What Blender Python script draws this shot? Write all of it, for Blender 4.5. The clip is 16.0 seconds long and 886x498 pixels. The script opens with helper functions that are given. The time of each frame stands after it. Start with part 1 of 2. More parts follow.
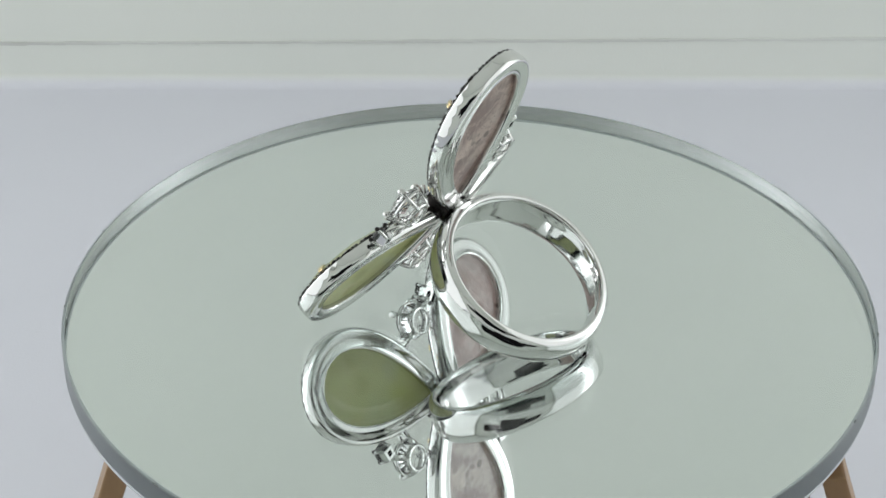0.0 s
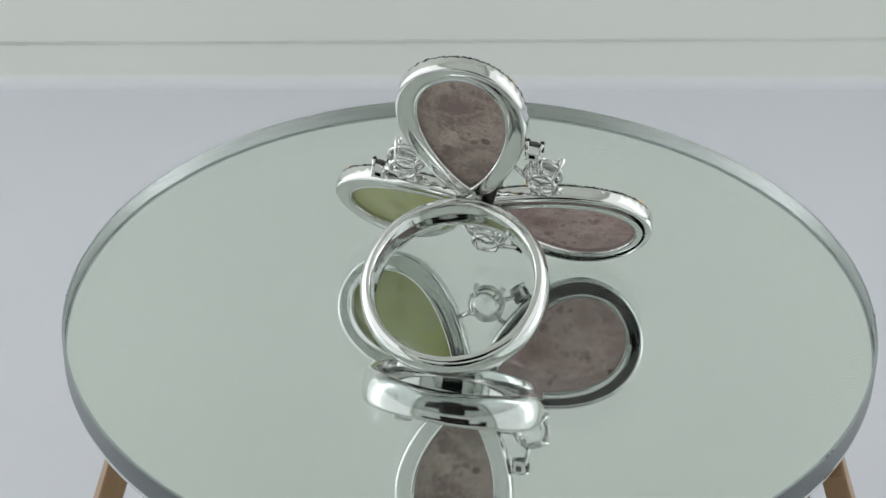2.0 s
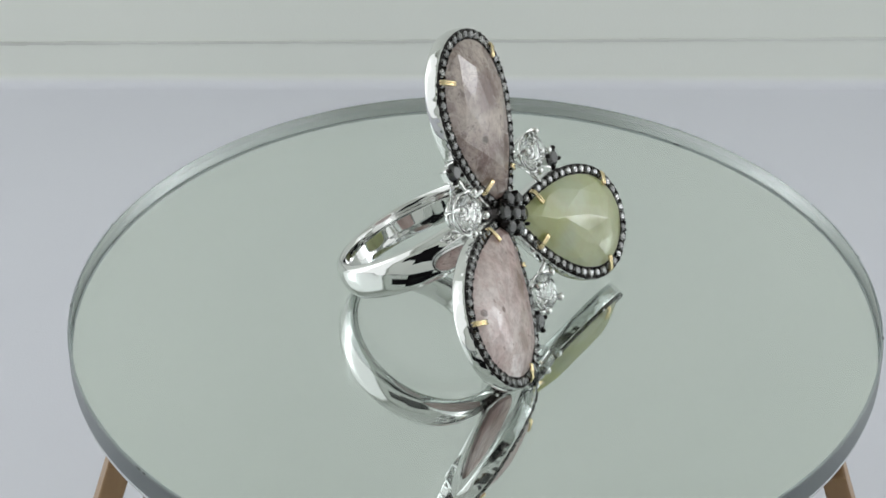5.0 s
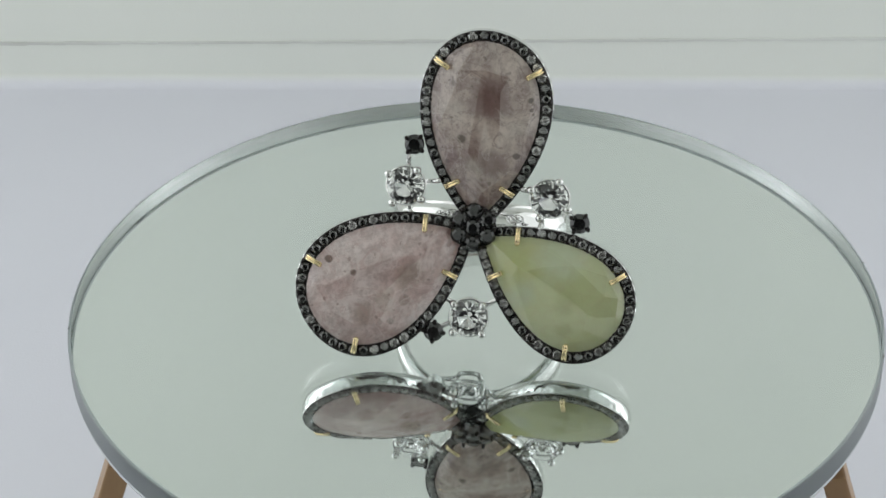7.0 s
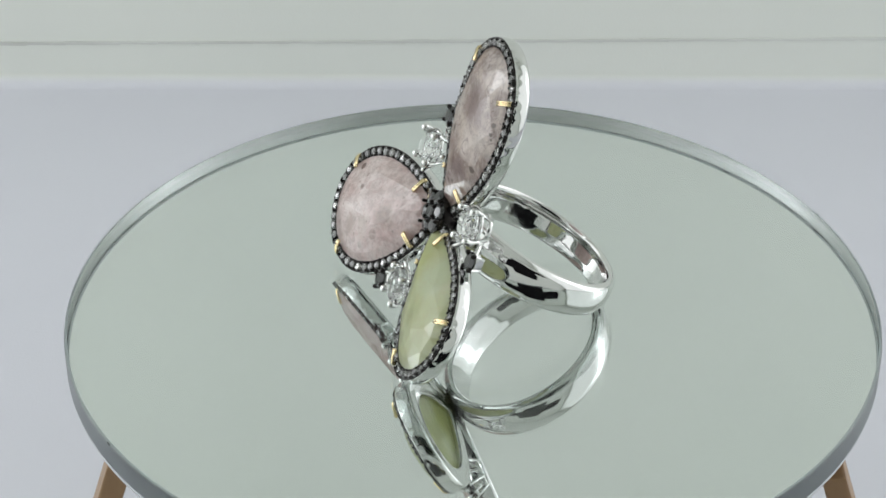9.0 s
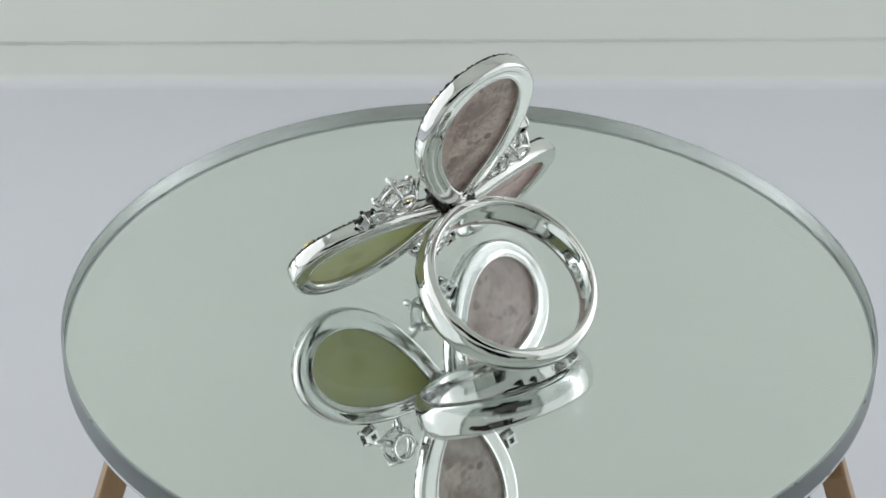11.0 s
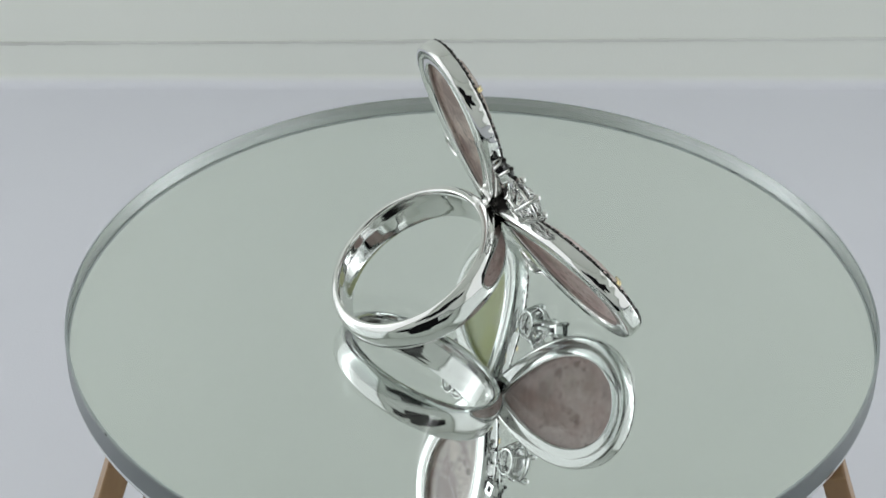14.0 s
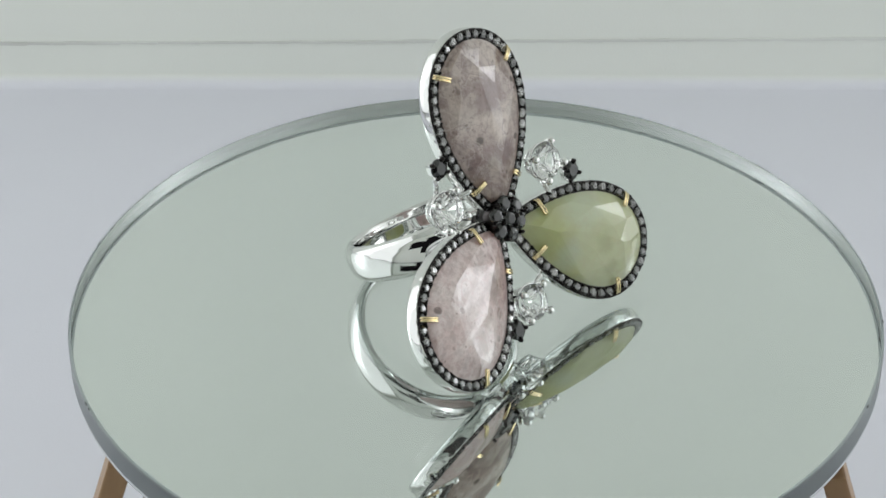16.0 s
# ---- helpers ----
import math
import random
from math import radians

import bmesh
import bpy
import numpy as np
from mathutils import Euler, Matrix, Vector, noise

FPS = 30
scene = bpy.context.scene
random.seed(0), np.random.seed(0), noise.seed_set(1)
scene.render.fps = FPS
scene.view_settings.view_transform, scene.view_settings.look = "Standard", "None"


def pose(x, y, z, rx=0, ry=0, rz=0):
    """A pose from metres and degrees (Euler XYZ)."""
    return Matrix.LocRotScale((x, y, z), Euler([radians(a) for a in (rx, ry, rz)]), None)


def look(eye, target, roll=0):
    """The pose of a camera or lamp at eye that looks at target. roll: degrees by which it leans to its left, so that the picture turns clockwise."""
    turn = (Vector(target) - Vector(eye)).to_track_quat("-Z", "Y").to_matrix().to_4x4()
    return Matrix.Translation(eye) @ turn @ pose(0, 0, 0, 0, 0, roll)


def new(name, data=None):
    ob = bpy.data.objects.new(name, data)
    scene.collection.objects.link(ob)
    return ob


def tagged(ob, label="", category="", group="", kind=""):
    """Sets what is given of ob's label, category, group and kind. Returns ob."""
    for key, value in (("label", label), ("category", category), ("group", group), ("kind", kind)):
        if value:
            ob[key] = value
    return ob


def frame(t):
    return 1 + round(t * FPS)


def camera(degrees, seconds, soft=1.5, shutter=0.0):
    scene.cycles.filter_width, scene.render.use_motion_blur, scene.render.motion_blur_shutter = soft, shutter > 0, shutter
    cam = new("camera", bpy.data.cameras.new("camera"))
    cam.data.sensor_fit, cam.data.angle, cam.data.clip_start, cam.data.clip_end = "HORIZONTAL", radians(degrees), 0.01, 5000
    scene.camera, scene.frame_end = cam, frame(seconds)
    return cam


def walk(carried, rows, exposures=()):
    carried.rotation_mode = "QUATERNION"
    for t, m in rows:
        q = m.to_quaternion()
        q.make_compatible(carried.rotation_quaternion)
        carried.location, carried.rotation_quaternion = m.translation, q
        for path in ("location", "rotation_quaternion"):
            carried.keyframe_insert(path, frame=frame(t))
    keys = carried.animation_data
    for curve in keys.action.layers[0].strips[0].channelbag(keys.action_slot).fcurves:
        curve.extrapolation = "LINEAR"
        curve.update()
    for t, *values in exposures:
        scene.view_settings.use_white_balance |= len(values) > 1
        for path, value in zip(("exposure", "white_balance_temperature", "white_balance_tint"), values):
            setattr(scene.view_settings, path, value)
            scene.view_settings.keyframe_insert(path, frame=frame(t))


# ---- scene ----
cam = camera(23.40, 16.0, soft=1.6)
EYE = Vector((0.0, -0.19906, 0.14017))
AHEAD = Vector((-0.01410, 0.83119, -0.55571))
walk(cam, [(0, look(EYE, EYE + AHEAD, 0.24)), (16.0, look(EYE, EYE + AHEAD, 0.24))], exposures=[(0, 0.0), (0.8, -0.02), (1.5, -0.07), (2.5, -0.07), (3.2, -0.1), (4.2, -0.12), (5.3, -0.06), (6.5, 0.0), (9.0, 0.0), (11.5, -0.04), (12.5, -0.03), (14.0, -0.1), (14.7, -0.1), (16.0, -0.02)])

# ---- light: a photo light tent with side walls lit through by an upright lamp each ----
world = bpy.data.worlds.new("dim_room")
scene.world = world
world.use_nodes = True
world.node_tree.nodes["Background"].inputs[0].default_value = (0.02, 0.02, 0.022, 1)
world.node_tree.nodes["Background"].inputs[1].default_value = 0.4


def panel(name, m, sx, sy, watts, colour):
    data = bpy.data.lights.new(name, "AREA")
    data.shape, data.size, data.size_y, data.energy, data.color = "RECTANGLE", sx, sy, watts, colour
    ob = new(name, data)
    ob.matrix_world = m
    return ob


for side_name, sx in (("left", -1), ("right", 1)):
    panel("lit_cloth_" + side_name, look((sx * 0.257, -0.01, 0.13), (0, -0.01, 0.13)), 0.42, 0.40, 0.430 if sx < 0 else 0.345, (0.945, 0.965, 1.0))
    # the lamp behind the cloth, bright in its middle and fading outwards
    for k, (wide, tall, watts) in enumerate(((0.045, 0.13, 0.044), (0.09, 0.19, 0.046), (0.15, 0.26, 0.04))):
        panel("lamp_" + side_name, look((sx * (0.2535 - 0.0008 * k), 0.06, 0.08), (0, 0.06, 0.08)), wide, tall, watts, (0.945, 0.965, 1.0))


# ---- materials ----
def shader(name, base=(0.8, 0.8, 0.8), rough=0.5, metal=0.0, **more):
    m = bpy.data.materials.new(name)
    m.use_nodes = True
    b = m.node_tree.nodes["Principled BSDF"]
    b.inputs["Base Color"].default_value = (*base, 1)
    b.inputs["Roughness"].default_value = rough
    b.inputs["Metallic"].default_value = metal
    for key, value in more.items():
        b.inputs[key.replace("_", " ")].default_value = value
    return m


def node(m, kind, **sets):
    n = m.node_tree.nodes.new(kind)
    for key, value in sets.items():
        if key in n.inputs:
            n.inputs[key].default_value = value
    return n


def link(m, a, b):
    m.node_tree.links.new(a, b)


def coords(m, scale=1.0):
    tc = node(m, "ShaderNodeTexCoord")
    mp = node(m, "ShaderNodeMapping")
    mp.inputs["Scale"].default_value = (scale, scale, scale)
    link(m, tc.outputs["Object"], mp.inputs["Vector"])
    return mp.outputs["Vector"]


def ramp(m, fac, stops):
    r = node(m, "ShaderNodeValToRGB")
    e = r.color_ramp.elements
    while len(e) < len(stops):
        e.new(0.5)
    for slot, (pos, col) in zip(e, stops):
        slot.position, slot.color = pos, (*col, 1)
    link(m, fac, r.inputs["Fac"])
    return r.outputs["Color"]


def noise_fac(m, vec, scale, detail=4.0, rough=0.55, distort=0.0):
    n = node(m, "ShaderNodeTexNoise")
    n.inputs["Scale"].default_value, n.inputs["Detail"].default_value = scale, detail
    n.inputs["Roughness"].default_value, n.inputs["Distortion"].default_value = rough, distort
    link(m, vec, n.inputs["Vector"])
    return n.outputs["Fac"]


def mix(m, fac, a, b, mode="MIX"):
    n = node(m, "ShaderNodeMix")
    n.data_type, n.blend_type = "RGBA", mode
    for src, i in ((fac, 0), (a, 6), (b, 7)):
        if hasattr(src, "is_output"):
            link(m, src, n.inputs[i])
        elif i == 0:
            n.inputs[i].default_value = src
        else:
            n.inputs[i].default_value = (*src, 1)
    return n.outputs[2]


def bump(m, height, strength, dist):
    n = node(m, "ShaderNodeBump")
    n.inputs["Strength"].default_value, n.inputs["Distance"].default_value = strength, dist
    link(m, height, n.inputs["Height"])
    link(m, n.outputs["Normal"], m.node_tree.nodes["Principled BSDF"].inputs["Normal"])


def set_in(m, slot, socket):
    link(m, socket, m.node_tree.nodes["Principled BSDF"].inputs[slot])


def cloth(name, a, b):
    """Matt white tent fabric with faint clouding and a fine weave."""
    m = shader(name, a, 0.85)
    v = coords(m)
    set_in(m, "Base Color", ramp(m, noise_fac(m, v, 14, 3), [(0.3, a), (0.7, b)]))
    bump(m, noise_fac(m, v, 2500, 2), 0.15, 0.0002)
    return m


WALL = cloth("tent_fabric", (0.779, 0.800, 0.752), (0.749, 0.775, 0.727))
FLOOR = cloth("floor_fabric", (0.70, 0.705, 0.765), (0.67, 0.675, 0.735))


def cove_cloth():
    """Cove cloth whose colour blends by height from the floor's to the wall's."""
    m = shader("cove_fabric", (0.72, 0.73, 0.74), 0.85)
    v = coords(m)
    sep = node(m, "ShaderNodeSeparateXYZ")
    link(m, v, sep.inputs[0])
    f = node(m, "ShaderNodeMapRange")
    f.interpolation_type = "SMOOTHSTEP"
    f.inputs["From Min"].default_value, f.inputs["From Max"].default_value = -0.0798, -0.0775
    link(m, sep.outputs["Z"], f.inputs["Value"])
    set_in(m, "Base Color", mix(m, f.outputs["Result"], (0.69, 0.695, 0.755), (0.77, 0.79, 0.738)))
    bump(m, noise_fac(m, v, 2500, 2), 0.15, 0.0002)
    return m


COVE_CLOTH = cove_cloth()
SEAM = shader("seam_thread", (0.6, 0.61, 0.58), 0.8)
set_in(SEAM, "Base Color", ramp(SEAM, noise_fac(SEAM, coords(SEAM), 28, 3), [(0.35, (0.70, 0.715, 0.68)), (0.6, (0.60, 0.61, 0.58)), (0.72, (0.46, 0.47, 0.44))]))


def metal(name, base, rough, wear=0.04):
    m = shader(name, base, rough, 1.0)
    v = coords(m)
    f = noise_fac(m, v, 900, 5, 0.6)
    r = node(m, "ShaderNodeMapRange")
    r.inputs["To Min"].default_value, r.inputs["To Max"].default_value = max(rough - wear, 0.01), rough + wear
    link(m, f, r.inputs["Value"])
    set_in(m, "Roughness", r.outputs["Result"])
    bump(m, noise_fac(m, v, 260, 2), 0.12, 0.00016)
    return m


SILVER = metal("polished_white_metal", (0.72, 0.72, 0.71), 0.05, 0.02)
BLACKENED = metal("black_rhodium", (0.032, 0.029, 0.028), 0.28, 0.1)
GOLD = metal("yellow_gold", (0.86, 0.71, 0.43), 0.16)
GLASS = shader("clear_glass", (0.97, 0.99, 0.975), 0.0, 0.0, Transmission_Weight=1.0, IOR=1.5)
MIRROR = shader("silvering", (0.795, 0.825, 0.822), 0.0, 1.0)
TOPAZ = shader("white_topaz", (0.99, 0.99, 0.99), 0.0, 0.0, Transmission_Weight=1.0, IOR=1.62)
PLASTIC = shader("white_plastic", (0.60, 0.60, 0.63), 0.35)


def ground_edge():
    m = shader("ground_glass_edge", (0.5, 0.54, 0.53), 0.28)
    v = coords(m)
    set_in(m, "Base Color", ramp(m, noise_fac(m, v, 90, 4), [(0.3, (0.10, 0.115, 0.12)), (0.55, (0.2, 0.22, 0.22)), (0.75, (0.42, 0.45, 0.44))]))
    bump(m, noise_fac(m, v, 1200, 3), 0.2, 0.0002)
    return m


EDGE = ground_edge()
RIM = shader("polished_glass_edge", (0.40, 0.45, 0.47), 0.36, 0.0, Transmission_Weight=0.72, IOR=1.5)


def wood():
    m = shader("light_wood", (0.45, 0.28, 0.14), 0.45)
    v = node(m, "ShaderNodeMapping")
    v.inputs["Scale"].default_value = (220, 220, 22)
    link(m, node(m, "ShaderNodeTexCoord").outputs["Object"], v.inputs["Vector"])
    f = noise_fac(m, v.outputs["Vector"], 1.0, 6, 0.6, 0.6)
    set_in(m, "Base Color", ramp(m, f, [(0.25, (0.19, 0.10, 0.042)), (0.6, (0.33, 0.20, 0.095)), (0.85, (0.42, 0.275, 0.145))]))
    bump(m, f, 0.2, 0.0003)
    return m


WOOD = wood()


def gem(name, deep, body, pale, spot, scale=1.0, spots=0.0, marks=(), veils=0.5, dust=0.76, sss=0.15, rough=0.05, clear=0.1, glow=0.36):
    """A milky sapphire slice: clouds, veils and dark inclusions under a polished skin."""
    m = shader(name, body, rough, 0.0, IOR=1.77, Specular_IOR_Level=0.95, Subsurface_Weight=sss, Subsurface_Scale=0.0016, Transmission_Weight=clear, Subsurface_Radius=(1.0, 0.95, 0.9))
    plain = coords(m)
    v = coords(m, scale)
    c = ramp(m, noise_fac(m, v, 130, 6, 0.65, 0.7), [(0.38, deep), (0.5, body), (0.62, pale)])
    fine = ramp(m, noise_fac(m, v, 480, 5, 0.7, 0.5), [(0.42, (0, 0, 0)), (0.66, (veils * 0.6, veils * 0.6, veils * 0.6))])
    c = mix(m, fine, c, pale)
    stretched = node(m, "ShaderNodeMapping")
    stretched.inputs["Scale"].default_value, stretched.inputs["Rotation"].default_value = (1.0, 3.5, 1.0), (0, 0, 0.5)
    link(m, v, stretched.inputs["Vector"])
    veil = ramp(m, noise_fac(m, stretched.outputs["Vector"], 170, 6, 0.7, 0.4), [(0.48, (0, 0, 0)), (0.62, (veils, veils, veils)), (0.75, (0, 0, 0))])
    c = mix(m, veil, c, pale)
    if spots:
        s = ramp(m, noise_fac(m, v, 520, 2, 0.5), [(0.72 - spots, (0, 0, 0)), (0.76 - spots, (0.7, 0.7, 0.7))])
        c = mix(m, s, c, spot)
        w = ramp(m, noise_fac(m, v, 210, 5, 0.75), [(0.60 - spots * 0.3, (0, 0, 0)), (0.74, (0.45, 0.45, 0.45))])
        c = mix(m, w, c, spot)
    # clouds and inclusions with places of their own in the stone, in millimetres
    warp = node(m, "ShaderNodeTexNoise")
    warp.inputs["Scale"].default_value, warp.inputs["Detail"].default_value = 420, 4
    link(m, plain, warp.inputs["Vector"])
    off = node(m, "ShaderNodeVectorMath")
    off.operation = "MULTIPLY_ADD"
    link(m, warp.outputs["Color"], off.inputs[0])
    off.inputs[1].default_value = (0.0022, 0.0022, 0.0)
    off.inputs[2].default_value = (-0.0011, -0.0011, 0.0)
    moved = node(m, "ShaderNodeVectorMath")
    moved.operation = "ADD"
    link(m, plain, moved.inputs[0])
    link(m, off.outputs["Vector"], moved.inputs[1])
    for mu, mv, r, colour, strength in marks:
        flat = node(m, "ShaderNodeVectorMath")
        flat.operation = "MULTIPLY"
        link(m, (moved if r > 1.0 else node_plain(m, plain, off)).outputs["Vector"], flat.inputs[0])
        flat.inputs[1].default_value = (1, 1, 0.25)
        d = node(m, "ShaderNodeVectorMath")
        d.operation = "DISTANCE"
        link(m, flat.outputs["Vector"], d.inputs[0])
        d.inputs[1].default_value = (mu * 0.001, mv * 0.001, 0.0)
        f = node(m, "ShaderNodeMapRange")
        f.interpolation_type = "SMOOTHSTEP"
        f.inputs["From Min"].default_value, f.inputs["From Max"].default_value = (0.00035 * r, 0.00115 * r) if r > 1.0 else (0.00065 * r, 0.00095 * r)
        f.inputs["To Min"].default_value, f.inputs["To Max"].default_value = strength, 0.0
        link(m, d.outputs["Value"], f.inputs["Value"])
        c = mix(m, f.outputs["Result"], c, colour)
    grain = ramp(m, noise_fac(m, v, 1300, 4, 0.75), [(0.40, (dust, dust * 0.96, dust * 0.95)), (0.56, (1, 1, 1))])
    c = mix(m, 1.0, c, grain, "MULTIPLY")
    if veils > 0.1:
        # healed cracks: thin warped lines, pale or dark, and pin-prick inclusions
        for scale_c, thin, colour, amount in ((210, 0.03, pale, 0.5), (290, 0.018, deep, 0.6)):
            line = node(m, "ShaderNodeTexNoise")
            line.inputs["Scale"].default_value, line.inputs["Detail"].default_value = scale_c, 5
            line.inputs["Roughness"].default_value, line.inputs["Distortion"].default_value = 0.6, 0.8
            link(m, v, line.inputs["Vector"])
            c = mix(m, ramp(m, line.outputs["Fac"], [(0.5 - thin, (0, 0, 0)), (0.5, (amount,) * 3), (0.5 + thin, (0, 0, 0))]), c, colour)
        c = mix(m, ramp(m, noise_fac(m, v, 1500, 2, 0.4), [(0.68, (0, 0, 0)), (0.73, (0.65,) * 3)]), c, spot)
    set_in(m, "Base Color", c)
    # light that seeps through the slice
    seep, both = node(m, "ShaderNodeBsdfTranslucent"), node(m, "ShaderNodeMixShader")
    both.inputs["Fac"].default_value = glow
    link(m, mix(m, 0.4, c, tuple(p / max(pale) for p in pale)), seep.inputs["Color"])
    link(m, m.node_tree.nodes["Principled BSDF"].outputs[0], both.inputs[1])
    link(m, seep.outputs[0], both.inputs[2])
    link(m, both.outputs[0], m.node_tree.nodes["Material Output"].inputs["Surface"])
    return m


def node_plain(m, plain, off):
    """The place moved by a third of the warp, for small inclusions."""
    small = node(m, "ShaderNodeVectorMath")
    small.operation = "MULTIPLY_ADD"
    link(m, off.outputs["Vector"], small.inputs[0])
    small.inputs[1].default_value = (0.35, 0.35, 0)
    link(m, plain, small.inputs[2])
    return small


MAUVE_LOOK = ((0.195, 0.112, 0.112), (0.43, 0.332, 0.308), (0.74, 0.645, 0.58), (0.10, 0.06, 0.055), 1.0, 0.07,
              ((14.9, -1.4, 3.0, (0.19, 0.105, 0.105), 0.8), (15.0, 0.5, 2.4, (0.22, 0.13, 0.13), 0.6), (8.1, -1.6, 1.7, (0.19, 0.11, 0.105), 0.75), (8.7, -0.3, 1.1, (0.20, 0.12, 0.11), 0.6),
               (13.4, 3.0, 1.8, (0.60, 0.55, 0.50), 0.55), (7.4, 0.8, 1.7, (0.58, 0.53, 0.47), 0.55), (12.0, -4.3, 1.5, (0.58, 0.53, 0.48), 0.5), (20.2, -0.6, 1.8, (0.55, 0.49, 0.46), 0.5),
               (10.6, 2.0, 0.72, (0.055, 0.035, 0.02), 0.95), (10.2, 1.3, 0.3, (0.07, 0.04, 0.03), 0.8), (15.0, -5.3, 0.42, (0.06, 0.04, 0.035), 0.9), (14.0, -5.3, 0.36, (0.06, 0.04, 0.035), 0.9), (13.5, -5.5, 0.25, (0.07, 0.05, 0.04), 0.8),
               (13.2, 1.85, 0.38, (0.08, 0.05, 0.045), 0.8), (8.9, -3.9, 0.5, (0.07, 0.045, 0.04), 0.85), (8.0, 3.4, 0.34, (0.08, 0.05, 0.04), 0.75), (11.75, -3.7, 0.3, (0.09, 0.06, 0.05), 0.75), (9.9, 0.6, 0.3, (0.09, 0.05, 0.045), 0.75)), 0.75)
PINK_LOOK = ((0.62, 0.42, 0.40), (0.83, 0.66, 0.635), (0.96, 0.855, 0.83), (0.32, 0.19, 0.15), 0.9, 0.04,
             ((15.9, -4.5, 0.55, (0.12, 0.05, 0.03), 0.9), (14.2, -2.0, 0.62, (0.13, 0.07, 0.035), 0.9), (9.2, 1.2, 1.9, (0.30, 0.20, 0.14), 0.75), (10.7, 3.3, 0.9, (0.30, 0.20, 0.15), 0.7),
              (15.4, 2.4, 1.5, (0.40, 0.28, 0.22), 0.65), (14.4, 4.0, 0.5, (0.20, 0.13, 0.09), 0.75), (13.3, 4.5, 0.6, (0.24, 0.16, 0.11), 0.7), (8.8, -1.9, 0.35, (0.2, 0.12, 0.1), 0.75), (7.5, 2.6, 0.4, (0.22, 0.13, 0.1), 0.7),
              (12.7, 2.2, 1.6, (0.66, 0.60, 0.50), 0.45), (18.3, 2.6, 2.0, (0.74, 0.66, 0.65), 0.5), (11.5, -1.0, 2.2, (0.53, 0.39, 0.36), 0.5)), 0.7)
GREEN_LOOK = ((0.66, 0.70, 0.42), (0.70, 0.735, 0.49), (0.78, 0.79, 0.61), (0.3, 0.3, 0.1), 0.5, 0.0,
              ((6.0, -0.6, 3.6, (0.60, 0.64, 0.25), 0.75), (13.1, -0.7, 1.6, (0.47, 0.49, 0.25), 0.6), (14.7, -3.3, 1.2, (0.48, 0.49, 0.25), 0.55),
               (8.8, -2.6, 1.8, (0.60, 0.68, 0.60), 0.45), (10.0, 2.8, 3.0, (0.68, 0.76, 0.62), 0.45)), 0.02, 0.985, 0.5)
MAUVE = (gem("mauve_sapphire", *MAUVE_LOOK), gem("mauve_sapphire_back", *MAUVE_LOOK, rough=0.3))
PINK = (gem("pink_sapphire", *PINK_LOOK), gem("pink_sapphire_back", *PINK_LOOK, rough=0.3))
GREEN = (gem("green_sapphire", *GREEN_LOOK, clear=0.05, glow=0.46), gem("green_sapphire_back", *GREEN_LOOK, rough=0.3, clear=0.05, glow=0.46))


def dark_stone(name, a, b, clear=0.0, ior=2.1):
    m = shader(name, a, 0.05, 0.0, IOR=ior, Transmission_Weight=clear)
    info = node(m, "ShaderNodeObjectInfo")
    set_in(m, "Base Color", ramp(m, info.outputs["Random"], [(0.0, a), (0.55, a), (1.0, b)]))
    return m


# smoky stones; the pale end of the base colour paints in white flashes of light
PAVE = dark_stone("smoky_diamond_painted_glints", (0.07, 0.066, 0.062), (0.80, 0.78, 0.76), 0.8, 2.25)
JET = dark_stone("black_spinel", (0.010, 0.010, 0.010), (0.016, 0.015, 0.015), ior=1.75)

# ---- building helpers: meshes are drawn in millimetres ----
MM = 0.001


def part(name, bm, material, parent=None, label="", smooth=False):
    bmesh.ops.recalc_face_normals(bm, faces=bm.faces)
    for v in bm.verts:
        v.co *= MM
    for f in bm.faces:
        f.smooth = smooth
    me = bpy.data.meshes.new(name)
    bm.to_mesh(me)
    bm.free()
    for mat in material if isinstance(material, (list, tuple)) else (material,):
        me.materials.append(mat)
    ob = new(name, me)
    if parent:
        ob.parent = parent
    if label:
        ob["label"] = label
    return ob


def pin(bm, points, radii, seg=10):
    """One bent bar through the points, with a rounded tip."""
    pts = [Vector(p) for p in points]
    tip = (pts[-1] - pts[-2]).normalized()
    r = radii[-1]
    radii = list(radii) + [r * 0.8, r * 0.35]
    pts += [pts[-1] + tip * r * 0.6, pts[-1] + tip * r * 0.95]
    rings = []
    for i, p in enumerate(pts):
        t = (pts[min(i + 1, len(pts) - 1)] - pts[max(i - 1, 0)]).normalized()
        x = t.orthogonal().normalized() if i == 0 else (x - t * x.dot(t)).normalized()
        y = t.cross(x)
        rings.append([p + (x * math.cos(a) + y * math.sin(a)) * radii[i] for a in (2 * math.pi * k / seg for k in range(seg))])
    rows = loft(bm, rings)
    bm.faces.new(rows[0])
    bm.faces.new(rows[-1])


def box(bm, sx, sy, sz, m=Matrix()):
    bmesh.ops.create_cube(bm, size=1, matrix=m @ Matrix.Diagonal((sx, sy, sz, 1)))


def bevel(bm, w, seg=2):
    bmesh.ops.bevel(bm, geom=bm.edges[:], offset=w, segments=seg, affect="EDGES", profile=0.6)


def loft(bm, rings, closed=True, loop=False):
    """Bridges rings of points; closed: each ring closes on itself; loop: the last ring joins the first."""
    rows = [[bm.verts.new(p) for p in ring] for ring in rings]
    pairs = list(zip(rows, rows[1:])) + ([(rows[-1], rows[0])] if loop else [])
    for a, b in pairs:
        n = len(a)
        for i in range(n if closed else n - 1):
            j = (i + 1) % n
            bm.faces.new((a[i], a[j], b[j], b[i]))
    return rows


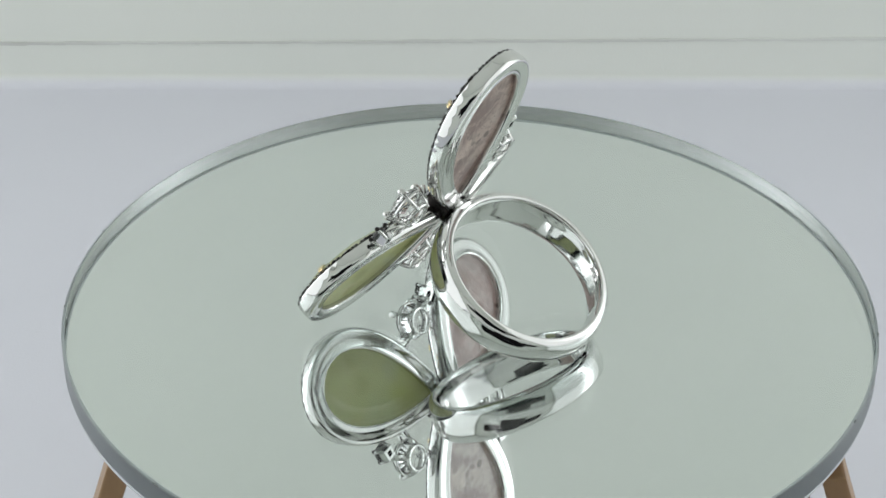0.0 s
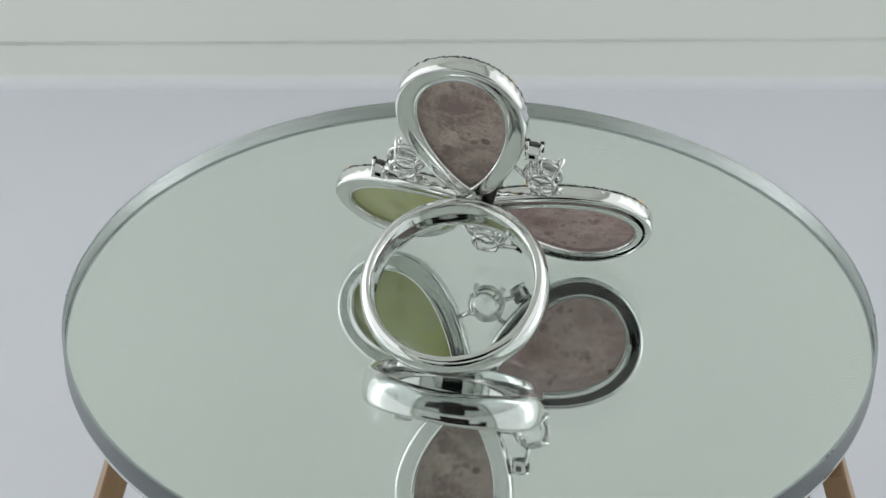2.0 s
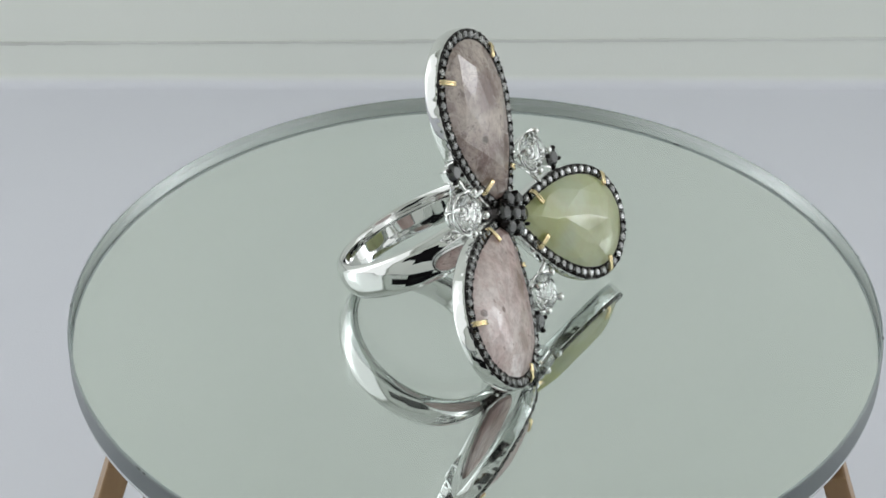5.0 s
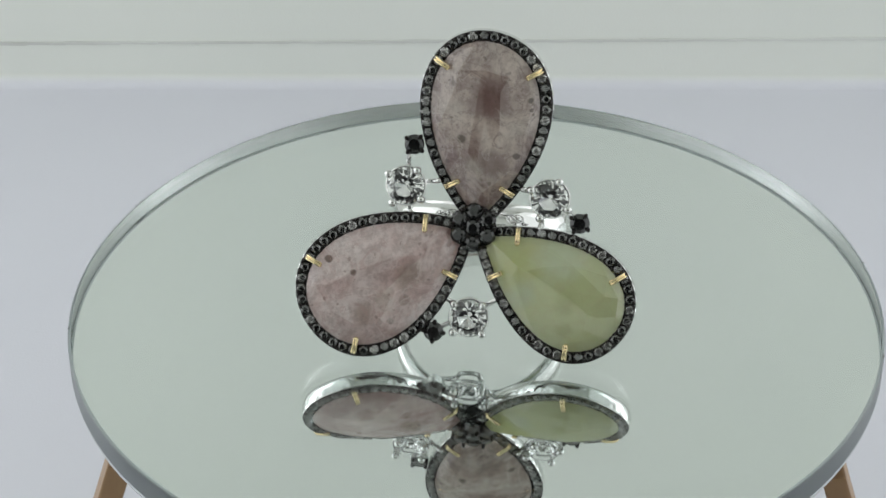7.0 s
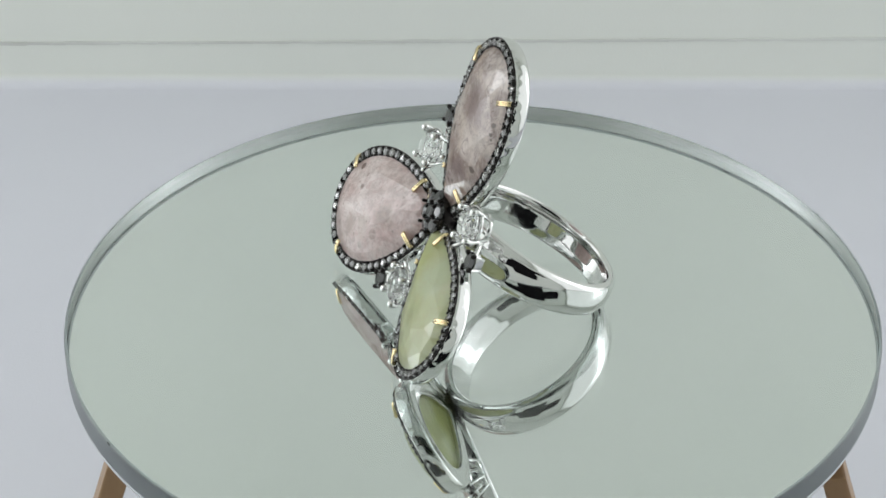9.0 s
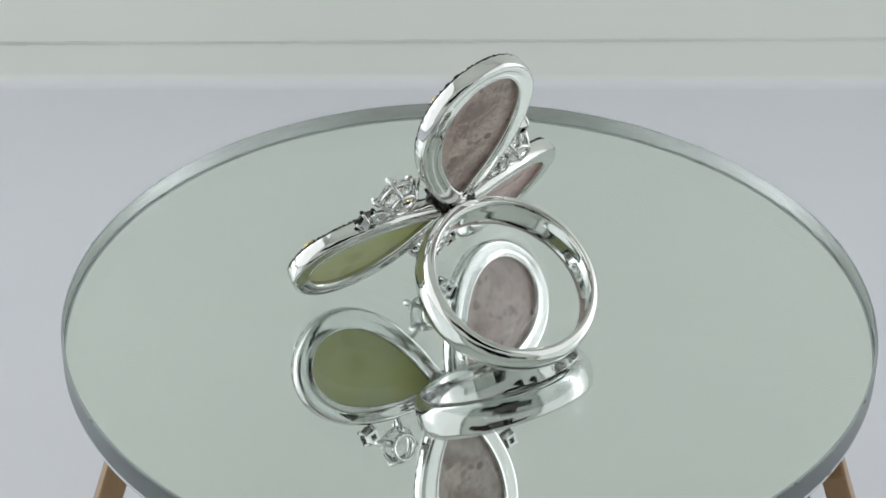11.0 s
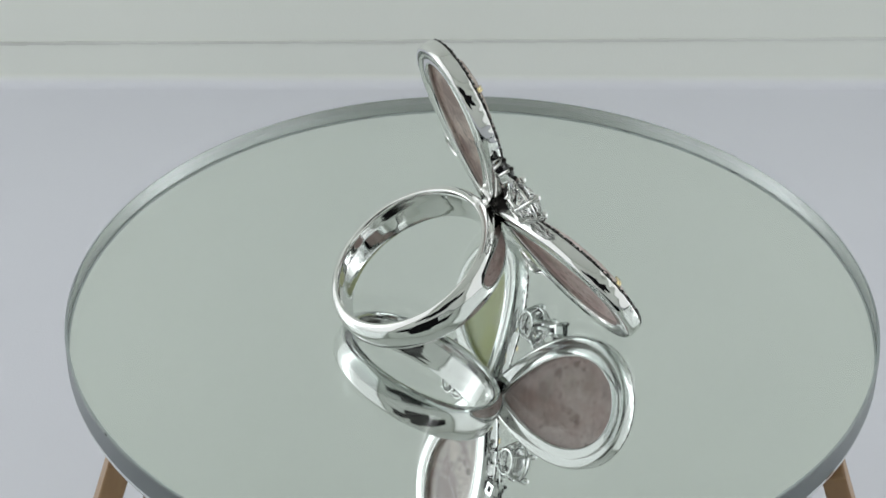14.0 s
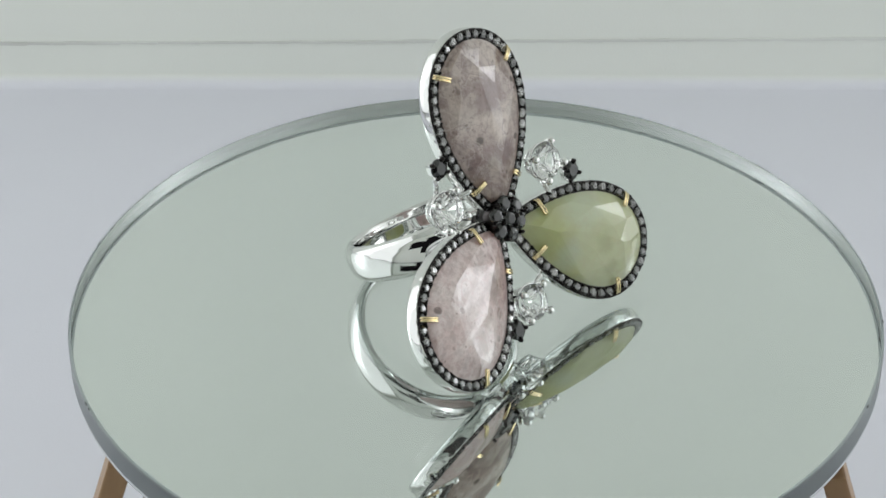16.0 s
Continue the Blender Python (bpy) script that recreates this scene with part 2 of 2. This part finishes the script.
def circle(r, z, n, cx=0.0, cy=0.0):
    return [(cx + r * math.cos(2 * math.pi * i / n), cy + r * math.sin(2 * math.pi * i / n), z) for i in range(n)]


def turned(bm, profile, n=48):
    """A closed (radius, height) profile turned round the z axis."""
    loft(bm, [circle(r, z, n) for r, z in profile], True, True)


def hull(bm, points):
    vs = [bm.verts.new(p) for p in points]
    got = bmesh.ops.convex_hull(bm, input=vs)
    bmesh.ops.delete(bm, geom=[g for g in got["geom_interior"] if isinstance(g, bmesh.types.BMVert)], context="VERTS")
    bmesh.ops.dissolve_limit(bm, angle_limit=radians(1.5), verts=bm.verts[:], edges=bm.edges[:])


def brilliant(r, n=8, table=0.56):
    bm = bmesh.new()
    pts = circle(r * table, r * 0.36, n) + circle(r, 0.03 * r, 2 * n) + circle(r, -0.04 * r, 2 * n)
    pts += [(r * 0.80 * math.cos(a), r * 0.80 * math.sin(a), r * 0.24) for a in (2 * math.pi * (i + 0.5) / n for i in range(n))]
    pts += [(r * 0.42 * math.cos(a), r * 0.42 * math.sin(a), -r * 0.52) for a in (2 * math.pi * (i + 0.5) / n for i in range(n))]
    hull(bm, pts + [(0, 0, -r * 0.86)])
    return bm


def frame_of(origin, u, n):
    u, n = Vector(u).normalized(), Vector(n).normalized()
    v = n.cross(u).normalized()
    u = v.cross(n)
    m = Matrix((u, v, n)).transposed().to_4x4()
    return Matrix.Translation(Vector(origin)) @ m


def in_metres(m):
    m = m.copy()
    m.translation = m.translation * MM
    return m


# ---- the tent ----
def tent():
    back, front, side, low, high = 193, -245, 260, -80, 390
    bm = bmesh.new()
    loft(bm, [[(-side, front, low), (side, front, low)], [(-side, back - SKEW * side, low), (side, back + SKEW * side, low)],
              [(-side, back - SKEW * side, low - 4), (side, back + SKEW * side, low - 4)], [(-side, front, low - 4), (side, front, low - 4)]], False, True)
    tagged(part("floor", bm, FLOOR), "pale lavender white cloth floor of light tent", "floor", kind="structure")
    # the floor cloth runs up into the back wall in a soft curve
    bm = bmesh.new()
    cove = [(back - 0.52 - COVE * (1 - math.sin(a)), low + 0.02 + COVE * (1 - math.cos(a))) for a in (i * math.pi / 48 for i in range(25))]
    cove += [(back - 0.52, low - 2), (back - 0.52 - COVE, low - 2)]
    loft(bm, [[(-side, y - SKEW * side, z), (side, y + SKEW * side, z)] for y, z in cove], False, True)
    tagged(part("cove", bm, COVE_CLOTH), "soft cloth curve between floor and back wall", "trim", kind="structure")
    bm = bmesh.new()
    prof = [(back - 0.5, low - 4), (back - 0.5, high), (back + 10, high), (back + 10, low - 4)]
    loft(bm, [[(-side, y - SKEW * side, z), (side, y + SKEW * side, z)] for y, z in prof], False, True)
    tagged(part("wall_back", bm, WALL), "greenish white cloth back wall of light tent", "wall", kind="structure")
    for name, s in (("wall_left", -1), ("wall_right", 1)):
        bm = bmesh.new()
        box(bm, 4, back + 20 - front, high - low + 8, Matrix.Translation((s * (side + 2), (back + 20 + front) / 2, (high + low) / 2)))
        tagged(part(name, bm, WALL), "white cloth side wall of light tent", "wall", kind="structure")
    bm = bmesh.new()
    box(bm, 2 * side + 8, back + 20 - front + 4, 4, Matrix.Translation((0, (back + 20 + front) / 2, high + 6)))
    tagged(part("ceiling", bm, WALL), "white cloth roof of light tent", "ceiling", kind="structure")
    # front wall with the opening through which the tent is filmed
    ox, oy, mx, my, mid = 176, 46, 70, 98, 138
    bm = bmesh.new()
    for x0, x1, a, b in ((-side, -ox, low, high), (ox, side, low, high), (-ox, -mx, low, mid - oy), (-ox, -mx, mid + oy, high),
                         (mx, ox, low, mid - oy), (mx, ox, mid + oy, high), (-mx, mx, low, mid - my), (-mx, mx, mid + my, high)):
        box(bm, x1 - x0, 4, b - a, Matrix.Translation(((x0 + x1) / 2, front - 2, (a + b) / 2)))
    tagged(part("wall_front", bm, WALL), "white cloth front wall of light tent with cross-shaped opening", "wall", kind="structure")
    # stitched seam low on the back wall, in uneven lengths
    rnd = random.Random(3)
    bm = bmesh.new()
    x = -side + 5
    while x < side - 12:
        n = rnd.uniform(5, 9)
        box(bm, n, 0.5, rnd.uniform(0.5, 0.75), Matrix.Translation((x + n / 2, back - 0.55 + SKEW * (x + n / 2), SEAM_Z + rnd.uniform(-0.03, 0.03) + (x / side) * 1.9)))
        x += n - 0.1
    tagged(part("seam", bm, SEAM), "thin grey stitched seam across back wall", "trim", kind="structure")


SEAM_Z = -69.7
COVE = 2.5
SKEW = 0.0235
tent()

# ---- wooden stand under the turntable ----
GLASS_H = 2.95


def stand():
    base = new("wooden_stand")
    base.location = (0.0006, 0, -0.08)
    tagged(base, "light brown wooden stand with splayed legs under mirror", "stand")
    for s in (-1, 1):
        for f in (-1, 1):
            bm = bmesh.new()
            top, foot = Vector((s * (37.6 if f < 0 else 26), f * 21, 75.4)), Vector((s * (61.6 if f < 0 else 30), f * 24, 0.0))
            rows = [[end + Vector((x, y, 0)) for x, y in ((-1.35, -4), (1.35, -4), (1.35, 8), (-1.35, 8))] for end in (foot, top)]
            rows = loft(bm, rows)
            bm.faces.new(rows[0])
            bm.faces.new(rows[1])
            bevel(bm, 0.3)
            part("leg", bm, WOOD, base)
    bm = bmesh.new()
    box(bm, 73.0, 40, 27.2, Matrix.Translation((0, 0, 62.6)))
    bevel(bm, 0.6)
    part("top_board", bm, WOOD, base)


stand()


# ---- the turning mirror ----
RAD = 45.90


def turntable():
    disc = new("turntable_mirror")
    tagged(disc, "round clear glass mirror turning on a wooden stand", "mirror")
    h, r, n = GLASS_H, RAD, 256
    bm = bmesh.new()
    prof = [(r - 0.35, 0), (r - 0.12, -0.05), (r, -0.22), (r, -h)]
    rows = loft(bm, [circle(a, z, n) for a, z in prof])
    bm.faces.new(rows[0])
    glass = part("glass", bm, [GLASS, RIM], disc, "clear glass with polished edge")
    for p in glass.data.polygons:
        p.material_index = 0 if p.normal.z > 0.99 else 1
    bm = bmesh.new()
    rows = loft(bm, [circle(r + 0.002, -h, n), circle(r + 0.002, -h - 0.25, n)])
    bm.faces.new(rows[0])
    bm.faces.new(rows[1])
    part("silvering", bm, MIRROR, disc, "bright silver mirror coating")
    bm = bmesh.new()
    prof = [(0.5, -h - 0.26), (r - 0.5, -h - 0.26), (r - 0.1, -h - 0.36), (r - 0.1, -h - 0.66), (r - 0.3, -h - 0.8), (0.5, -h - 0.8)]
    rows = loft(bm, [circle(a, z, 128) for a, z in prof])
    bm.faces.new(rows[0])
    bm.faces.new(rows[-1])
    part("plate", bm, PLASTIC, disc, "white plastic carrier plate")
    # small chips along the upper edge
    rnd = random.Random(11)
    for i in range(9):
        a = rnd.uniform(0, 2 * math.pi)
        bm = bmesh.new()
        bmesh.ops.create_icosphere(bm, subdivisions=1, radius=1, matrix=Matrix.Rotation(a, 4, "Z") @ Matrix.Translation((r - 0.12, 0, -0.12)) @ Matrix.Diagonal((0.16, rnd.uniform(0.2, 0.7), 0.1, 1)))
        part("chip", bm, EDGE, disc)
    return disc


# ---- the ring ----
LIFT = Vector((0, 0, 0.52))
BETA = radians(29.5)


def tear(L, W, m, skew, inset, n):
    """n points, evenly spaced, on a teardrop whose point lies at the origin and whose round end lies at u = L."""
    dense = []
    peak = max(math.sin(p) * math.sin(p / 2) ** m for p in (i * math.pi / 400 for i in range(1, 400)))
    for i in range(1200):
        p = 2 * math.pi * i / 1200
        u = L / 2 * (1 - math.cos(p))
        v = W / 2 * math.sin(p) * abs(math.sin(p / 2)) ** m / peak
        v *= 1 + skew if v > 0 else 1 - skew
        dense.append(Vector((0.6 * L + (u - 0.6 * L) * (1 - 2.1 * inset / L), v * (1 - 2 * inset / W))))
    lens = [0.0]
    for a, b in zip(dense, dense[1:] + dense[:1]):
        lens.append(lens[-1] + (b - a).length)
    out, k = [], 0
    for i in range(n):
        want = lens[-1] * i / n
        while lens[k + 1] < want:
            k += 1
        f = (want - lens[k]) / max(lens[k + 1] - lens[k], 1e-9)
        out.append(dense[k].lerp(dense[(k + 1) % 1200], f))
    return out


def petal(ring, origin, u, n, shape, prongs, stone, stone_name, stone_label, seed, pave_mesh):
    L, W, m, skew = shape
    rnd = random.Random(seed)
    pose_m = in_metres(frame_of(Vector(origin) + LIFT, u, n))
    mid = tear(L, W, m, skew, 0.75, 200)
    count = round(sum((a - b).length for a, b in zip(mid, mid[1:] + mid[:1])) / 1.17)
    N = count * 6

    def ring_at(inset, z, scallop=0.0):
        out = []
        for k, p in enumerate(tear(L, W, m, skew, inset, N)):
            d = (Vector((0.6 * L, 0)) - p).normalized() * scallop * (0.5 - 0.5 * math.cos(2 * math.pi * k / 6))
            out.append((p.x + d.x, p.y + d.y, z))
        return out

    # polished gallery: outer wall, rolled back rim, inner lip
    bm = bmesh.new()
    prof = [(0.14, -0.14, 0.03), (0.03, -0.22, 0.06), (0.0, -0.45, 0.08), (0.0, -0.75, 0.0), (0.0, -1.25), (0.06, -1.55), (0.18, -1.78), (0.34, -1.9), (0.6, -1.92), (1.2, -1.88), (1.95, -1.84), (2.08, -1.9), (2.2, -1.93), (2.34, -1.88), (2.42, -1.7), (2.42, -1.26), (1.66, -1.26), (1.62, -0.6), (1.3, -0.35), (1.1, -0.5), (0.75, -0.85), (0.4, -0.5)]
    loft(bm, [ring_at(*row) for row in prof], True, True)
    bezel = part("petal_setting", bm, SILVER, ring, "polished white metal petal rim", smooth=True)
    bezel.matrix_local = pose_m
    # blackened bed with beads along both edges
    bm = bmesh.new()
    prof = [(0.14, -0.30), (0.10, -0.22), (0.07, -0.14), (0.12, -0.07), (0.18, -0.04), (0.26, -0.02), (0.75, -0.62), (1.24, 0.02), (1.5, -0.05), (1.55, -0.38), (1.2, -0.4), (0.75, -0.78), (0.3, -0.4)]
    loft(bm, [ring_at(i, z) for i, z in prof], True, True)
    for inset in (0.33, 1.24):
        for k, p in enumerate(tear(L, W, m, skew, inset, 4 * count)):
            if k % 4 in (0, 2 if rnd.random() < 0.4 else 0):
                continue
            bmesh.ops.create_icosphere(bm, subdivisions=1, radius=rnd.uniform(0.14, 0.20), matrix=Matrix.Translation((p.x + rnd.uniform(-0.06, 0.06), p.y + rnd.uniform(-0.06, 0.06), rnd.uniform(0.0, 0.08))))
    part("pave_bed", bm, BLACKENED, bezel, "blackened metal bed with beads", smooth=True)
    for p in tear(L, W, m, skew, 0.75, count):
        if p.x < 1.8:
            continue
        m2 = Matrix.Translation(Vector((p.x, p.y, 0.0)) * MM) @ Matrix.Rotation(rnd.uniform(0, 6.28), 4, "Z") @ Matrix.Rotation(rnd.uniform(-0.15, 0.15), 4, "X")
        ob = new("pave_stone", pave_mesh)
        ob.parent = bezel
        ob.matrix_local = m2
    # rose-cut slice: faceted dome and flat back
    bm = bmesh.new()
    pts = [(p.x, p.y, 0.1) for p in tear(L, W, m, skew, 1.36, 40)] + [(p.x, p.y, -1.25) for p in tear(L, W, m, skew, 1.6, 40)]
    for inset, z, k in ((2.35, 0.68, 17), (3.7, 1.16, 12), (5.2, 1.46, 8), (6.4, 1.56, 4)):
        for p in tear(L, W, m, skew, inset, k):
            pts.append((p.x + rnd.uniform(-0.35, 0.35), p.y + rnd.uniform(-0.35, 0.35), z + rnd.uniform(-0.06, 0.06)))
    hull(bm, pts)
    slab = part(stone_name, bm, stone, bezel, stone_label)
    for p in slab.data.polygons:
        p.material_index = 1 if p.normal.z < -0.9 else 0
    # split claws of yellow gold
    cx, cy = 0.6 * L, 0.0
    for pu, pv in prongs:
        edge = min(tear(L, W, m, skew, 0.75, 200), key=lambda q: (q - Vector((pu, pv))).length)
        near = tear(L, W, m, skew, 0.75, 200)
        i = near.index(edge)
        t = near[(i + 1) % 200] - near[i - 1]
        inward = Vector((-t.y, t.x)).normalized()
        if inward.dot(Vector((cx, cy)) - edge) < 0:
            inward = -inward
        bm = bmesh.new()
        side = Vector((-inward.y, inward.x, 0))
        flat = Vector((inward.x, inward.y, 0))
        up = Vector((0, 0, 1))
        start = Vector((edge.x, edge.y, 0)) - flat * 0.3
        path = [(0.0, -0.1), (0.0, 0.22), (0.14, 0.42), (0.85, 0.68), (1.6, 0.93), (1.75, 0.84)]
        cut = [(-0.29, -0.05), (-0.28, 0.12), (-0.17, 0.2), (-0.07, 0.13), (0, 0.0), (0.07, 0.13), (0.17, 0.2), (0.28, 0.12), (0.29, -0.05), (0, -0.16)]
        rings = []
        for i, (d, z) in enumerate(path):
            d0, z0 = path[max(i - 1, 0)]
            d1, z1 = path[min(i + 1, len(path) - 1)]
            t = (flat * (d1 - d0) + up * (z1 - z0)).normalized()
            lift = side.cross(t) if side.cross(t).dot(up - flat) > 0 else t.cross(side)
            size = 0.55 if i == len(path) - 1 else 1.0
            rings.append([start + flat * d + up * z + (side * cs + lift * cn) * size for cs, cn in cut])
        rows = loft(bm, rings)
        bm.faces.new(rows[0])
        bm.faces.new(rows[-1])
        part("claw", bm, GOLD, bezel, "yellow gold split claw", smooth=True)
    return bezel


def shank(ring):
    """The finger band: domed outside, a flat inside, wider towards the head."""
    c = Vector((0.35, 15.7 - 10.3 * math.cos(BETA), 0.69 + 10.3 * math.sin(BETA))) + LIFT
    q = Vector((0, -math.cos(BETA), math.sin(BETA)))
    a = Vector((0, math.sin(BETA), math.cos(BETA)))
    x = Vector((1, 0, 0))
    rnd = random.Random(5)
    polish = [rnd.uniform(-0.035, 0.035) for j in range(36)]
    bm = bmesh.new()
    rings = []
    for i in range(144):
        th = 2 * math.pi * i / 144
        up = (1 + math.cos(th)) / 2
        half = (3.7 + 1.2 * up ** 0.8) / 2
        thick = 1.42 + 0.25 * up
        out = []
        for j in range(36):
            g = 2 * math.pi * j / 36
            w = half * math.copysign(abs(math.cos(g)) ** 0.75, math.cos(g))
            if math.sin(g) >= 0:
                r = 9.22 + (thick - 0.35) * math.sin(g) ** 0.9
            else:
                r = 9.22 + 0.40 * math.sin(g)
            r += polish[j] * (0.7 + 0.3 * math.sin(2 * th + j))
            out.append(c + (q * math.cos(th) + x * math.sin(th)) * r + a * w)
        rings.append(out)
    loft(bm, rings, True, True)
    part("shank", bm, SILVER, ring, "polished white metal finger band", smooth=True)


def head_frame(p, n=(0, -1, 0.43)):
    return in_metres(frame_of(Vector(p) + LIFT, (1, 0, 0), n))


def white_stone(ring, p, turn, ends):
    m = head_frame(p) @ Matrix.Rotation(radians(turn), 4, "Z")
    bm = bmesh.new()
    turned(bm, [(1.95, -0.4), (2.22, -0.36), (2.24, -0.66), (1.9, -0.7)], 40)
    turned(bm, [(1.30, -1.65), (1.6, -1.6), (1.66, -2.05), (1.34, -2.15)], 40)
    setting = part("stone_setting", bm, SILVER, ring, "white metal basket with four claws", smooth=True)
    setting.matrix_local = m
    part("white_stone", brilliant(2.05), TOPAZ, setting, "clear colourless brilliant-cut stone")
    for k in range(4):
        a = math.pi / 4 + k * math.pi / 2
        d = Vector((math.cos(a), math.sin(a), 0))
        bm = bmesh.new()
        pin(bm, [d * 1.45 + Vector((0, 0, -2.1)), d * 2.3 + Vector((0, 0, -0.1)), d * 2.42 + Vector((0, 0, 0.25)), d * 2.15 + Vector((0, 0, 0.55))], (0.24, 0.27, 0.34, 0.40))
        bmesh.ops.create_icosphere(bm, subdivisions=2, radius=0.48, matrix=Matrix.Translation(d * 2.24 + Vector((0, 0, 0.5))))
        part("claw", bm, SILVER, setting, smooth=True)
    for end in ends:
        bm = bmesh.new()
        inv = m.inverted()
        b = inv @ ((Vector(end) + LIFT) * MM) / MM
        a = Vector((math.copysign(1.5, b.x), 1.1, -1.6)) if b.length > 5 else Vector((b.x, b.y, 0)).normalized() * 1.6 + Vector((0, 0, -1.6))
        pin(bm, [a, a.lerp(b, 0.5), b], (0.36, 0.3, 0.32))
        part("link", bm, SILVER, setting, smooth=True)


def black_stone(ring, p, turn):
    m = head_frame(p) @ Matrix.Rotation(radians(turn), 4, "Z")
    bm = bmesh.new()
    rows = loft(bm, [[(x * r, y * r, z) for x, y in ((-1, -1), (1, -1), (1, 1), (-1, 1))] for r, z in ((0.7, -0.2), (0.76, -0.4), (0.66, -1.25), (0.34, -1.25), (0.5, -0.5))], True, True)
    setting = part("black_stone_setting", bm, SILVER, ring, "small square white metal collet")
    setting.matrix_local = m
    bm = bmesh.new()
    hull(bm, circle(0.66, 0.42, 8) + circle(1.1, 0.1, 16) + circle(1.1, -0.1, 16) + circle(0.4, -0.6, 8))
    part("black_stone", bm, JET, setting, "faceted black stone")
    for s in (-1, 1):
        for t in (-1, 1):
            bm = bmesh.new()
            pin(bm, [(s * 0.6, t * 0.6, -1.2), (s * 0.82, t * 0.82, 0.0), (s * 0.78, t * 0.78, 0.26)], (0.17, 0.22, 0.27), 10)
            claw = part("claw", bm, [SILVER, BLACKENED], setting, "white metal claw with blackened tip", smooth=True)
            for p in claw.data.polygons:
                p.material_index = 1 if p.center.z > -0.0002 else 0


def cluster(ring, p):
    m = head_frame(p)
    bm = bmesh.new()
    turned(bm, [(0.3, 0.0), (2.2, 0.0), (2.5, -0.25), (2.4, -1.2), (2.2, -2.9), (0.3, -2.9)], 36)
    base = part("cluster_base", bm, BLACKENED, ring, "blackened metal cup at flower centre", smooth=True)
    base.matrix_local = m
    bm = brilliant(0.9)
    stone = part("black_stone", bm, JET, base, "round black faceted stone")
    stone.location = (0, 0, 0.25 * MM)
    for k in range(6):
        a = radians(60 * k + 30)
        o = stone.copy()
        scene.collection.objects.link(o)
        o.matrix_local = Matrix.Translation((1.84 * MM * math.cos(a), 1.84 * MM * math.sin(a), 0.05 * MM)) @ Matrix.Rotation(0.25, 4, Vector((-math.sin(a), math.cos(a), 0)))
    for k in range(12):
        a = radians(60 * k)
        r = 1.08 if k < 6 else 2.3
        bm = bmesh.new()
        pin(bm, [(r * math.cos(a), r * math.sin(a), z) for z in (-1.2, 0.0, 0.42)], (0.2, 0.2, 0.22), 8)
        part("claw", bm, BLACKENED, base, smooth=True)
    # neck to the band
    bm = bmesh.new()
    turned(bm, [(0.3, -2.8), (1.2, -2.85), (1.15, -3.4), (1.45, -3.9), (1.8, -4.4), (0.3, -4.4)], 28)
    part("neck", bm, SILVER, base, "short white metal neck", smooth=True)


def flower_ring():
    ring = new("cocktail_ring")
    tagged(ring, "white metal flower ring with three teardrop sapphire slices, standing on mirror", "ring")
    bm = brilliant(0.54, 8, 0.54)
    pave = part("pave_stone", bm, PAVE, ring)
    mesh = pave.data
    bpy.data.objects.remove(pave)
    shank(ring)
    petal(ring, (0.85, -3.89, 11.41), (-0.0149, 0.3106, 0.9504), (0.0214, -0.9502, 0.3109), (22.34, 14.47, 0.728, -0.073),
          ((18.5, 4.06), (17.87, -5.47), (5.61, 2.64), (4.99, -2.79)), MAUVE, "mauve_sapphire", "cloudy mauve sapphire slice with dark inclusions", 21, mesh)
    petal(ring, (0.58, -3.46, 12.15), (-0.834, -0.4065, -0.373), (0.1921, -0.8478, 0.4943), (21.41, 15.12, 0.767, 0.032),
          ((5.06, -2.38), (17.5, -5.36), (5.24, 3.0), (17.73, 4.71)), PINK, "pink_sapphire", "milky pale pink sapphire slice with brown veils", 22, mesh)
    petal(ring, (0.05, -4.0, 12.0), (0.8574, -0.3391, -0.3872), (-0.1126, -0.8576, 0.5018), (20.49, 13.52, 0.937, -0.055),
          ((5.16, 1.88), (5.08, -2.99), (16.41, 4.35), (16.17, -5.38)), GREEN, "green_sapphire", "milky yellow-green sapphire slice", 23, mesh)
    white_stone(ring, (-7.2, -3.15, 16.4), 10, ((-7.0, -0.9, 20.0), (-3.6, -2.6, 17.0), (-6.6, -4.0, 13.8)))
    white_stone(ring, (8.5, -3.1, 15.75), 20, ((11.6, -3.3, 13.6), (5.6, -2.8, 16.6), (7.6, -4.4, 12.6)))
    white_stone(ring, (0.35, -8.95, 3.5), 0, ((-2.8, -8.6, 1.9), (-2.6, -7.3, 5.1), (3.3, -7.3, 5.1)))
    black_stone(ring, (-6.45, -0.86, 20.35), 8)
    black_stone(ring, (11.88, -3.82, 13.35), 12)
    black_stone(ring, (-3.35, -9.9, 2.1), 40)
    cluster(ring, (0.4, -4.82, 12.64))
    return ring


disc = turntable()
flower = flower_ring()
ECC = Vector((-0.3045, -0.2117, 0.22)) * MM
LEAN = Euler((-0.0092, 0.0033, 0)).to_matrix().to_4x4()
TURN = -34.19


def motions():
    steps = [i * 0.5 for i in range(33)]
    walk(flower, [(t, pose(0, 0, 0, 0, 0, TURN * (t - 6.85))) for t in steps])
    walk(disc, [(t, Matrix.Rotation(radians(TURN * t), 4, "Z") @ Matrix.Translation(ECC) @ LEAN) for t in steps])


motions()
